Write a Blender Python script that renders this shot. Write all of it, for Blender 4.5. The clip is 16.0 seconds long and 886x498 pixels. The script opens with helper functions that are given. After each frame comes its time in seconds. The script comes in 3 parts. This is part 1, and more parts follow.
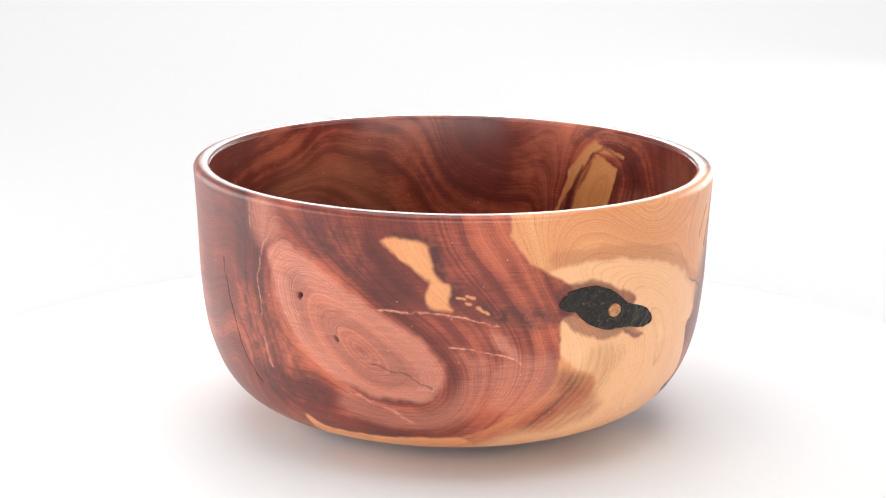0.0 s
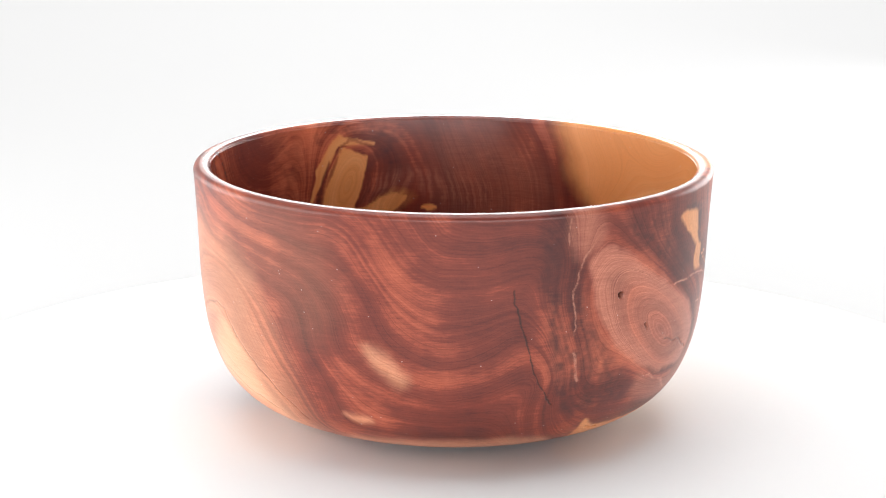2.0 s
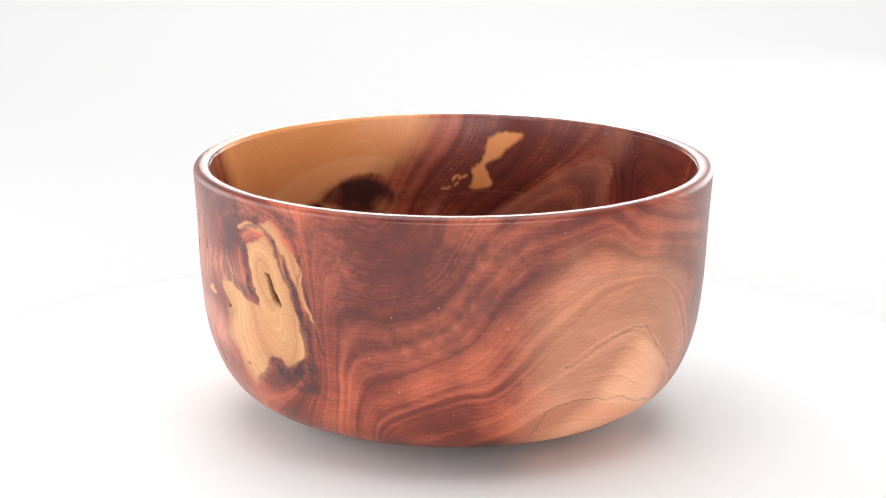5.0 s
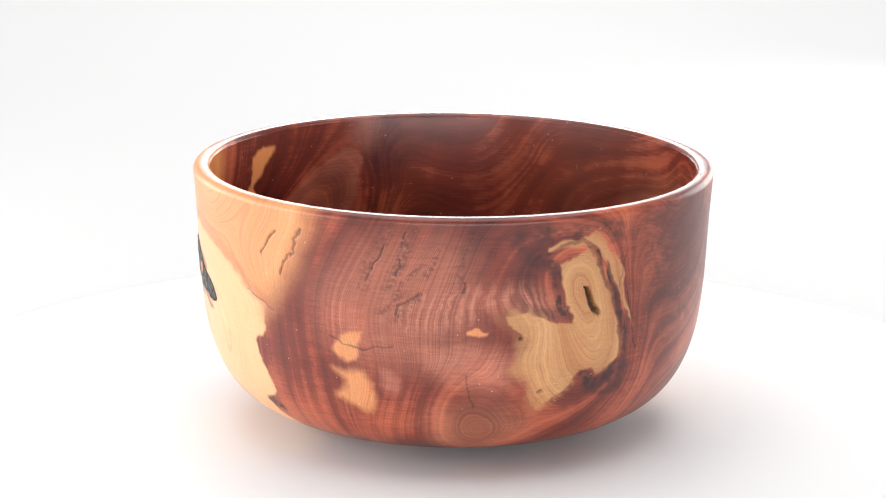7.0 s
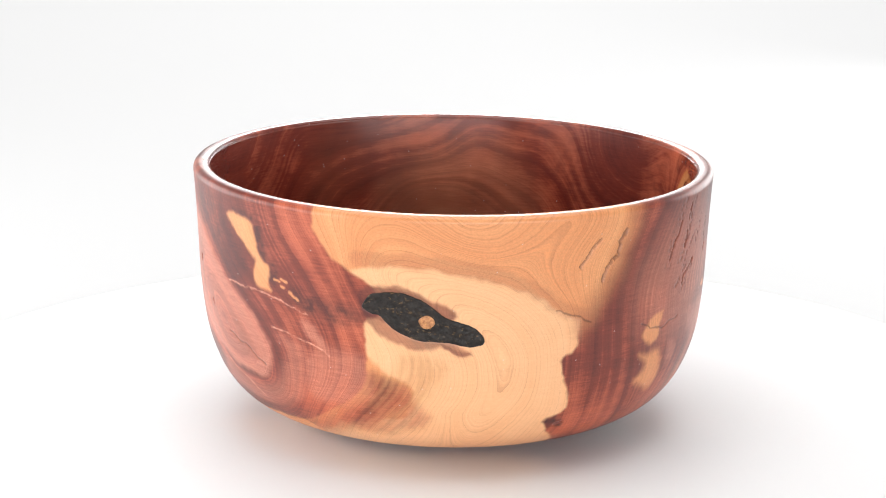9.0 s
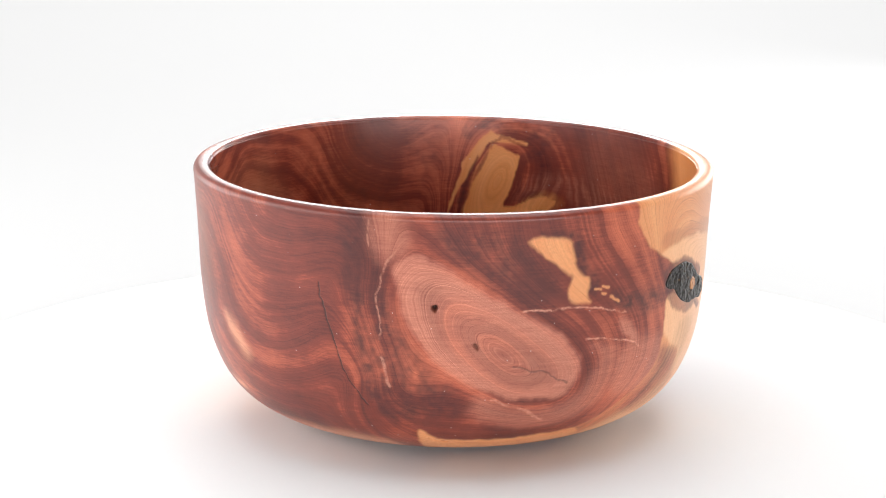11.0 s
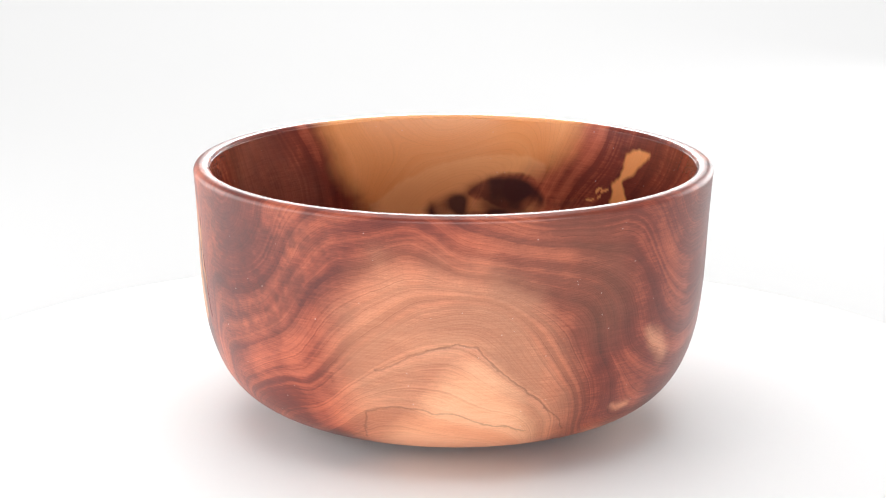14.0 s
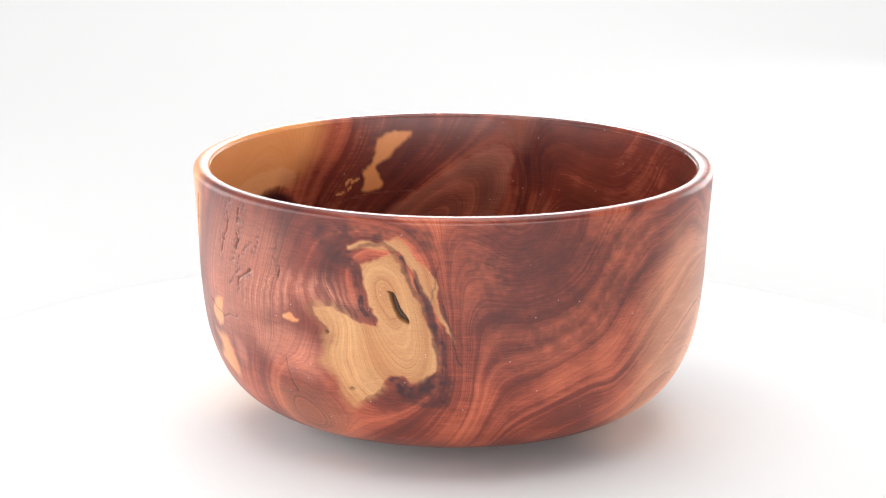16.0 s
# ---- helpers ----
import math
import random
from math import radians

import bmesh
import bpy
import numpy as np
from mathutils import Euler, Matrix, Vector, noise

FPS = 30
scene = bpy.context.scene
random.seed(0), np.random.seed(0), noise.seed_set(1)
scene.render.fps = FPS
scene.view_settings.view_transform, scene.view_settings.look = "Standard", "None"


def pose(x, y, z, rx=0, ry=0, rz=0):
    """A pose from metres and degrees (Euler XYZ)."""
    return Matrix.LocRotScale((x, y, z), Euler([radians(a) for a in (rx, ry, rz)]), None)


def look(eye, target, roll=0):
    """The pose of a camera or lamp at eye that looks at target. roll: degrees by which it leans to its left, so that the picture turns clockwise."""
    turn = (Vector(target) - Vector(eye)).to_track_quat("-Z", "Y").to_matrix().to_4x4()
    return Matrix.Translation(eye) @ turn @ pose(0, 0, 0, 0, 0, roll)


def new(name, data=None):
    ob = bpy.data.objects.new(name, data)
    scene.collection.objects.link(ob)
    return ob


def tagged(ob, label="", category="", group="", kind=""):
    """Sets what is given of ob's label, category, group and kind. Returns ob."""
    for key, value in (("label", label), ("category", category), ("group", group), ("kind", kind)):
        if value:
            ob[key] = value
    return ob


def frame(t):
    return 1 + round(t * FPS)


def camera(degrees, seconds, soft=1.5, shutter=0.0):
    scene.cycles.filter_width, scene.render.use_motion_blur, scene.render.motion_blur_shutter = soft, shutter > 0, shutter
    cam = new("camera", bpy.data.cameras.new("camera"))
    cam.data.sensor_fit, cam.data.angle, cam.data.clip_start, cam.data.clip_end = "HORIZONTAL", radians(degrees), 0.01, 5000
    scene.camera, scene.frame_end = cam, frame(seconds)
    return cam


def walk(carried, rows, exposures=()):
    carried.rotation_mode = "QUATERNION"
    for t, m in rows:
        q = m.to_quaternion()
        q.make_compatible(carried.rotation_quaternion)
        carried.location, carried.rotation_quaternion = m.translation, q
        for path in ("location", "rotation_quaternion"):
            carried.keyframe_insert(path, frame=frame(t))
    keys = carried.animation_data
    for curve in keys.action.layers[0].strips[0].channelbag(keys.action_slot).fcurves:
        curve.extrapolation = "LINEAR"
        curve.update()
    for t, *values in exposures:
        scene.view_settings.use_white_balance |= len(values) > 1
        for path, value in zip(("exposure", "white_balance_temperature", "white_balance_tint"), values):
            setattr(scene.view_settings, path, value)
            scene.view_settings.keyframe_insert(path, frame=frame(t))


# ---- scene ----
# ---- camera: stands still before the turntable ----
cam = camera(23.21, 16.0, soft=1.1)
EYE = Vector((0.0, -0.909, 0.297))
YAW, PITCH = radians(-0.26), radians(-13.957)
AIM = EYE + Vector((math.cos(PITCH) * math.sin(YAW), math.cos(PITCH) * math.cos(YAW), math.sin(PITCH)))
walk(cam, [(0.0, look(EYE, AIM, 0.472)), (16.0, look(EYE, AIM, 0.472))])
TURN = 360.0 / 10.1618  # degrees a second of the turntable

# ---- light: softboxes round a white sweep in a closed studio ----
world = bpy.data.worlds.new("world")
world.use_nodes = True
world.node_tree.nodes["Background"].inputs[0].default_value = (0.9, 0.95, 1.0, 1)
world.node_tree.nodes["Background"].inputs[1].default_value = 0.05
scene.world = world
scene.view_settings.exposure = -0.10


def softbox(name, eye, target, width, height, watts, color=(1, 1, 1)):
    lamp = bpy.data.lights.new(name, "AREA")
    lamp.shape, lamp.size, lamp.size_y, lamp.energy, lamp.color = "RECTANGLE", width, height, watts, color
    ob = new(name, lamp)
    ob.matrix_world = look(eye, target)
    return ob


softbox("softbox_back", (0.0, 1.80, 0.70), (0.0, 0.0, 0.1), 0.62, 0.52, 8.0)
softbox("softbox_left", (-0.52, -0.04, 0.165), (0.0, -0.02, 0.13), 1.10, 0.33, 4.2)
softbox("softbox_right", (0.66, 0.72, 0.24), (0.0, 0.30, 0.18), 0.80, 0.44, 5.5)
# added fill in place of bounce from the room, not a known softbox
softbox("front_fill", (0.45, -2.1, 0.30), (0.0, 0.0, 0.06), 3.2, 0.54, 38.0)
softbox("softbox_top", (0.0, 0.10, 1.35), (0.0, 0.10, 0.0), 1.4, 1.4, 19.0)


# ---- materials ----
class Nodes:
    """Short hand for building a node material."""

    def __init__(self, name):
        self.mat = bpy.data.materials.new(name)
        self.mat.use_nodes = True
        self.tree = self.mat.node_tree
        self.bsdf = self.tree.nodes["Principled BSDF"]

    def node(self, kind, values=()):
        n = self.tree.nodes.new(kind)
        for key, value in dict(values).items():
            if isinstance(value, bpy.types.NodeSocket):
                self.tree.links.new(value, n.inputs[key])
            else:
                n.inputs[key].default_value = value
        return n

    def math(self, op, a, b=0.0, c=0.0, clamp=False):
        n = self.node("ShaderNodeMath", {0: a, 1: b, 2: c})
        n.operation, n.use_clamp = op, clamp
        return n.outputs[0]

    def attr(self, name):
        n = self.node("ShaderNodeAttribute")
        n.attribute_name = name
        return n.outputs["Fac"]

    def mix(self, fac, a, b, blend="MIX"):
        n = self.node("ShaderNodeMix")
        n.data_type, n.blend_type = "RGBA", blend
        for i, v in ((0, fac), (6, a), (7, b)):
            if isinstance(v, bpy.types.NodeSocket):
                self.tree.links.new(v, n.inputs[i])
            else:
                n.inputs[i].default_value = v if i == 0 else (*v, 1)
        return n.outputs[2]

    def noise(self, scale, detail=3.0, rough=0.5, vector=None, dims="3D", w=None):
        n = self.node("ShaderNodeTexNoise", {"Scale": scale, "Detail": detail, "Roughness": rough})
        n.noise_dimensions = dims
        if vector is not None:
            self.tree.links.new(vector, n.inputs["Vector"])
        if w is not None:
            self.tree.links.new(w, n.inputs["W"])
        return n.outputs["Fac"]

    def ramp(self, fac, *stops):
        n = self.node("ShaderNodeMapRange", {0: fac, 1: stops[0], 2: stops[1], 3: stops[2], 4: stops[3]})
        return n.outputs[0]

    def set(self, **values):
        for key, value in values.items():
            name = {"color": "Base Color", "rough": "Roughness", "normal": "Normal", "coat": "Coat Weight",
                    "coat_rough": "Coat Roughness", "ior": "IOR", "glow": "Emission Strength", "glow_color": "Emission Color",
                    "spec": "Specular IOR Level"}[key]
            if isinstance(value, bpy.types.NodeSocket):
                self.tree.links.new(value, self.bsdf.inputs[name])
            else:
                self.bsdf.inputs[name].default_value = value
        return self.mat

    def bump(self, height, strength, distance):
        return self.node("ShaderNodeBump", {"Height": height, "Strength": strength, "Distance": distance}).outputs[0]


def plain(name, color, rough, grain=0.03, scale=60.0, spec=0.5):
    n = Nodes(name)
    pos = n.node("ShaderNodeTexCoord").outputs["Object"]
    f = n.noise(scale, 5, 0.6, pos)
    g = n.noise(scale * 0.05, 2, 0.5, pos)
    k = n.math("ADD", n.math("MULTIPLY", f, grain), n.math("MULTIPLY", g, grain))
    c = n.mix(k, color, tuple(0.6 * x for x in color))
    return n.set(color=c, rough=rough, spec=spec, normal=n.bump(f, 0.05, 0.0005))


WHITE_TABLE = plain("white_satin_acrylic", (0.75, 0.748, 0.745), 0.7, 0.03, 300, 0.25)
# nothing lights the sheet from behind: glow added to keep it evenly white
PAPER = Nodes("white_sweep_added_glow")
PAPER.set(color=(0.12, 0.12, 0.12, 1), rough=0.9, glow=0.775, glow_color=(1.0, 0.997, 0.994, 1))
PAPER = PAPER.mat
WALL = plain("grey_studio_paint", (0.45, 0.45, 0.46), 0.8)


def cedar():
    """Oiled red cedar: heartwood, sapwood and knots, from the fields that the bowl's mesh carries."""
    n = Nodes("oiled_red_cedar")
    pos = n.node("ShaderNodeTexCoord").outputs["Object"]
    ring = n.attr("ring")
    phase = n.math("ADD", ring, n.math("MULTIPLY", n.noise(120, 3, 0.6, pos), 0.3))
    wide = n.noise(0.22, 2, 0.5, dims="1D", w=phase)
    mid = n.noise(0.9, 2, 0.55, dims="1D", w=phase)
    fine = n.noise(5.0, 4, 0.75, dims="1D", w=phase)
    blot = n.noise(26, 5, 0.6, pos)
    fibre = n.noise(1.0, 4, 0.65, n.node("ShaderNodeMapping", {0: pos, 3: (110, 110, 1500)}).outputs[0])
    saw = n.math("FRACT", phase)
    late = n.math("POWER", saw, 11.0)
    strong = n.ramp(n.noise(0.9, 0, 0.5, dims="1D", w=n.math("FLOOR", phase)), 0.3, 0.65, 0.1, 1.0)
    late = n.math("MULTIPLY", n.math("MULTIPLY", late, strong), n.ramp(blot, 0.35, 0.6, 0.3, 1.0))
    hair = n.math("POWER", n.math("FRACT", n.math("MULTIPLY", phase, 2.6)), 7.0)
    hair = n.math("MULTIPLY", hair, n.ramp(n.noise(45, 3, 0.6, pos), 0.40, 0.62, 0.0, 0.55))
    late = n.math("MAXIMUM", late, hair)
    # heartwood
    big = n.noise(14, 3, 0.55, pos)
    k = n.math("ADD", n.math("MULTIPLY", blot, 0.36), n.math("ADD", n.math("MULTIPLY", big, 0.36), n.math("MULTIPLY", wide, 0.28)))
    k = n.math("ADD", k, n.math("ADD", n.math("MULTIPLY", mid, 0.12), n.math("MULTIPLY", fibre, 0.12)))
    k = n.ramp(k, 0.45, 0.79, 0.0, 1.0)
    heart = n.mix(k, HEART_DARK, HEART)
    heart = n.mix(n.ramp(k, 0.5, 1.0, 0.0, 0.9), heart, HEART_LIGHT)
    pink = n.mix(n.ramp(n.math("ADD", n.math("MULTIPLY", mid, 0.25), n.math("ADD", n.math("MULTIPLY", fine, 0.45), n.math("MULTIPLY", fibre, 0.35))), 0.36, 0.72, 0, 1), PINK_DEEP, PINK)
    heart = n.mix(n.math("MULTIPLY", n.attr("pink"), 0.9), heart, pink)
    heart = n.mix(n.attr("peach"), heart, n.mix(n.ramp(n.math("ADD", wide, n.math("MULTIPLY", fibre, 0.4)), 0.5, 0.9, 0, 1), PEACH_DEEP, PEACH))
    # dark: the wood's stains, plus the shade painted over the inside wall
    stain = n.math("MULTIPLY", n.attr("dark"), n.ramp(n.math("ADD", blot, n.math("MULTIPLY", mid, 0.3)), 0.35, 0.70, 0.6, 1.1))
    heart = n.mix(stain, heart, STAIN_SHADE)
    # sapwood
    pale = n.mix(wide, PALE, PALE_DEEP)
    tan = n.mix(n.ramp(n.math("ADD", n.math("MULTIPLY", wide, 0.5), n.math("ADD", n.math("MULTIPLY", fine, 0.3), n.math("MULTIPLY", fibre, 0.3))), 0.38, 0.72, 0, 1), TAN, TAN_DEEP)
    sap = n.mix(n.attr("pale"), tan, pale)
    sap = n.mix(n.attr("olive"), sap, n.mix(n.ramp(n.math("ADD", n.math("MULTIPLY", wide, 0.35), n.math("ADD", n.math("MULTIPLY", fine, 0.55), n.math("MULTIPLY", blot, 0.25))), 0.40, 0.70, 0, 1), OLIVE, OLIVE_DEEP))
    sap = n.mix(n.ramp(blot, 0.48, 0.8, 0.0, 0.3), sap, TAN_DEEP)
    # warm light bouncing within the bowl, put into the inner sapwood's colour
    sap = n.mix(n.math("MULTIPLY", n.attr("inner"), 0.55), sap, AMBER_BOUNCE)
    wood = n.mix(n.attr("sap"), heart, sap)
    # growth rings, fibres and pores
    late = n.math("MULTIPLY", late, n.math("SUBTRACT", 1.0, n.math("MULTIPLY", n.attr("peach"), 0.6)))
    outer = n.math("SUBTRACT", 1.0, n.math("MULTIPLY", n.attr("inner"), 0.65))
    late = n.math("MULTIPLY", late, n.math("MULTIPLY", outer, 1.0))
    wood = n.mix(n.math("MULTIPLY", late, n.math("SUBTRACT", n.math("SUBTRACT", 0.95, n.math("MULTIPLY", n.attr("sap"), 0.05)), n.math("MULTIPLY", n.attr("pale"), 0.22))), wood, (0.42, 0.25, 0.19), "MULTIPLY")
    calm = n.math("SUBTRACT", 1.0, n.math("MULTIPLY", n.math("MULTIPLY", n.attr("pale"), n.attr("sap")), 0.5))
    calm = n.math("MULTIPLY", calm, outer)
    calm = n.math("MULTIPLY", calm, n.math("SUBTRACT", 1.0, n.math("MULTIPLY", n.attr("peach"), 0.45)))
    wood = n.mix(n.math("MULTIPLY", n.ramp(fibre, 0.35, 0.62, 0.17, 0.0), calm), wood, (0.55, 0.40, 0.36), "MULTIPLY")
    wood = n.mix(n.math("MULTIPLY", n.ramp(fine, 0.35, 0.65, 0.36, 0.0), calm), wood, (0.5, 0.36, 0.32), "MULTIPLY")
    pores = n.noise(1300, 2, 0.6, pos)
    wood = n.mix(n.math("MULTIPLY", n.ramp(pores, 0.35, 0.6, 0.14, 0.0), calm), wood, (0.3, 0.2, 0.18), "MULTIPLY")
    broken = n.ramp(n.noise(330, 3, 0.7, pos), 0.38, 0.58, 0.15, 1.0)
    wood = n.mix(n.math("MULTIPLY", n.attr("vein"), broken), wood, VEIN)
    wood = n.mix(n.math("MULTIPLY", n.attr("crack"), 0.92), wood, (0.025, 0.012, 0.010))
    # dust that lies on the oil
    dust = n.node("ShaderNodeTexVoronoi", {"Vector": pos, "Scale": 330.0, "Randomness": 1.0})
    speck = n.math("MULTIPLY", n.math("LESS_THAN", dust.outputs["Distance"], 0.09),
                   n.math("GREATER_THAN", n.node("ShaderNodeSeparateColor", {0: dust.outputs["Color"]}).outputs[0], 0.88))
    wood = n.mix(n.math("MULTIPLY", speck, 0.4), wood, (0.75, 0.66, 0.6))
    rough = n.math("SUBTRACT", n.ramp(n.math("ADD", fine, pores), 0.6, 1.4, 0.40, 0.30), n.math("MULTIPLY", n.attr("inner"), 0.12))
    height = n.math("ADD", n.math("MULTIPLY", fine, 0.5), n.math("ADD", n.math("MULTIPLY", pores, 0.4), n.math("MULTIPLY", late, -0.6)))
    return n.set(color=wood, rough=rough, normal=n.bump(height, 0.05, 0.0003), spec=0.5)


HEART, HEART_DARK, HEART_LIGHT = (0.380, 0.070, 0.037), (0.070, 0.013, 0.012), (0.690, 0.182, 0.090)
PINK, PINK_DEEP = (0.82, 0.35, 0.23), (0.54, 0.175, 0.115)
PEACH, PEACH_DEEP = (0.94, 0.51, 0.30), (0.86, 0.37, 0.20)
STAIN_SHADE, VEIN = (0.048, 0.014, 0.016), (0.80, 0.37, 0.25)
TAN, TAN_DEEP = (0.88, 0.43, 0.19), (0.76, 0.29, 0.11)
AMBER_BOUNCE = (0.80, 0.30, 0.085)
PALE, PALE_DEEP = (0.91, 0.53, 0.285), (0.88, 0.455, 0.22)
OLIVE, OLIVE_DEEP = (0.78, 0.44, 0.20), (0.46, 0.21, 0.08)
CEDAR = cedar()


def bark():
    n = Nodes("black_bark")
    pos = n.node("ShaderNodeTexCoord").outputs["Object"]
    f = n.noise(420, 5, 0.7, pos)
    g = n.noise(1100, 3, 0.7, pos)
    c = n.mix(n.ramp(f, 0.3, 0.75, 0, 1), (0.006, 0.005, 0.005), (0.034, 0.027, 0.023))
    c = n.mix(n.ramp(n.noise(300, 5, 0.75, n.node("ShaderNodeMapping", {0: pos, 3: (1, 1, 1.8)}).outputs[0]), 0.57, 0.65, 0, 0.5), c, (0.30, 0.17, 0.07))
    return n.set(color=c, rough=0.34, spec=0.25, normal=n.bump(n.math("ADD", f, g), 0.3, 0.0005))


def knot_wood():
    n = Nodes("orange_knot_wood")
    pos = n.node("ShaderNodeTexCoord").outputs["Object"]
    f = n.noise(700, 4, 0.7, pos)
    c = n.mix(n.ramp(f, 0.35, 0.7, 0, 1), (0.26, 0.09, 0.03), (0.72, 0.34, 0.13))
    return n.set(color=c, rough=0.4, normal=n.bump(f, 0.3, 0.0004))


BARK, KNOT = bark(), knot_wood()

# ---- fields on the bowl: a in degrees round it, s in millimetres down from the rim ----
MM = 1.92  # millimetres of wall a degree


def lattice(ix, iy, iz, seed):
    h = (ix * 374761393 + iy * 668265263 + iz * 2147483647 + seed * 1274126177) & 0xFFFFFFFF
    h = ((h ^ (h >> 13)) * 1274126177) & 0xFFFFFFFF
    return ((h ^ (h >> 16)) & 0xFFFF) / 32767.5 - 1.0


def cloud(x, y, z, seed):
    """Smooth value noise, -1 to 1."""
    fx, fy, fz = np.floor(x), np.floor(y), np.floor(z)
    ix, iy, iz = fx.astype(np.int64), fy.astype(np.int64), fz.astype(np.int64)
    u, v, w = x - fx, y - fy, z - fz
    u, v, w = (k * k * k * (k * (k * 6 - 15) + 10) for k in (u, v, w))
    out = 0.0
    for dx, wx in ((0, 1 - u), (1, u)):
        for dy, wy in ((0, 1 - v), (1, v)):
            for dz, wz in ((0, 1 - w), (1, w)):
                out = out + wx * wy * wz * lattice(ix + dx, iy + dy, iz + dz, seed)
    return out


def step(lo, hi, x):
    k = np.clip((x - lo) / (hi - lo), 0, 1)
    return k * k * (3 - 2 * k)


def pairs(text):
    return np.array([[float(c) for c in p.split(",")] for p in text.split()])


def flat(a, s, mid):
    """The wall laid flat round the angle mid, in millimetres."""
    return ((a - mid + 180) % 360 - 180) * MM, s


def segments(x, y, pts, closed):
    """Distance to a chain of points, and whether inside it."""
    d, inside = np.full(x.shape, 1e9), np.zeros(x.shape, bool)
    n = len(pts)
    for i in range(n if closed else n - 1):
        (x0, y0), (x1, y1) = pts[i], pts[(i + 1) % n]
        ex, ey = x1 - x0, y1 - y0
        k = np.clip(((x - x0) * ex + (y - y0) * ey) / max(ex * ex + ey * ey, 1e-9), 0, 1)
        d = np.minimum(d, np.hypot(x - x0 - k * ex, y - y0 - k * ey))
        if closed and y0 != y1:
            inside ^= ((y0 > y) != (y1 > y)) & (x < ex * (y - y0) / (y1 - y0) + x0)
    return d, inside


def patch(a, s, text, soft, rounds=1):
    """A stain with that outline, 0 to 1; soft: the width of its edge."""
    pts = pairs(text)
    mid = pts[0, 0]
    px, py = flat(pts[:, 0], pts[:, 1], mid)
    pts = np.stack([px, py], 1)
    for _ in range(rounds):  # round the corners
        nxt = np.roll(pts, -1, 0)
        pts = np.stack([0.78 * pts + 0.22 * nxt, 0.22 * pts + 0.78 * nxt], 1).reshape(-1, 2)
    x, y = flat(a, s, mid)
    out = np.zeros(a.shape)
    (lx, ly), (hx, hy) = pts.min(0) - soft, pts.max(0) + soft
    m = (x > lx) & (x < hx) & (y > ly) & (y < hy)
    d, inside = segments(x[m], y[m], pts, True)
    out[m] = step(-soft, soft, np.where(inside, d, -d))
    return out


def streak(a, s, text, width):
    """A thin line through those points, 0 to 1."""
    pts = pairs(text)
    mid = pts[0, 0]
    px, py = flat(pts[:, 0], pts[:, 1], mid)
    x, y = flat(a, s, mid)
    out = np.zeros(a.shape)
    m = (x > px.min() - width) & (x < px.max() + width) & (y > py.min() - width) & (y < py.max() + width)
    d, _ = segments(x[m], y[m], np.stack([px, py], 1), False)
    out[m] = 1 - step(width * 0.35, width, d)
    return out


BLACK_KNOT = ("22.2,38 23.4,34 24.9,32.3 28,30.9 31,31 33.3,32.5 35.6,34.4 37.9,37.5 39.4,40.2 41.8,42 44.1,43.1 45.7,44.4 47.5,47.7 "
              "48,50.5 47.4,52 45.4,52.9 42.7,51.9 39.9,50.6 37.2,50.5 34.2,50.2 31.8,48.7 29.5,46.5 27.6,43.5 26.3,40.6 24.5,40.4")

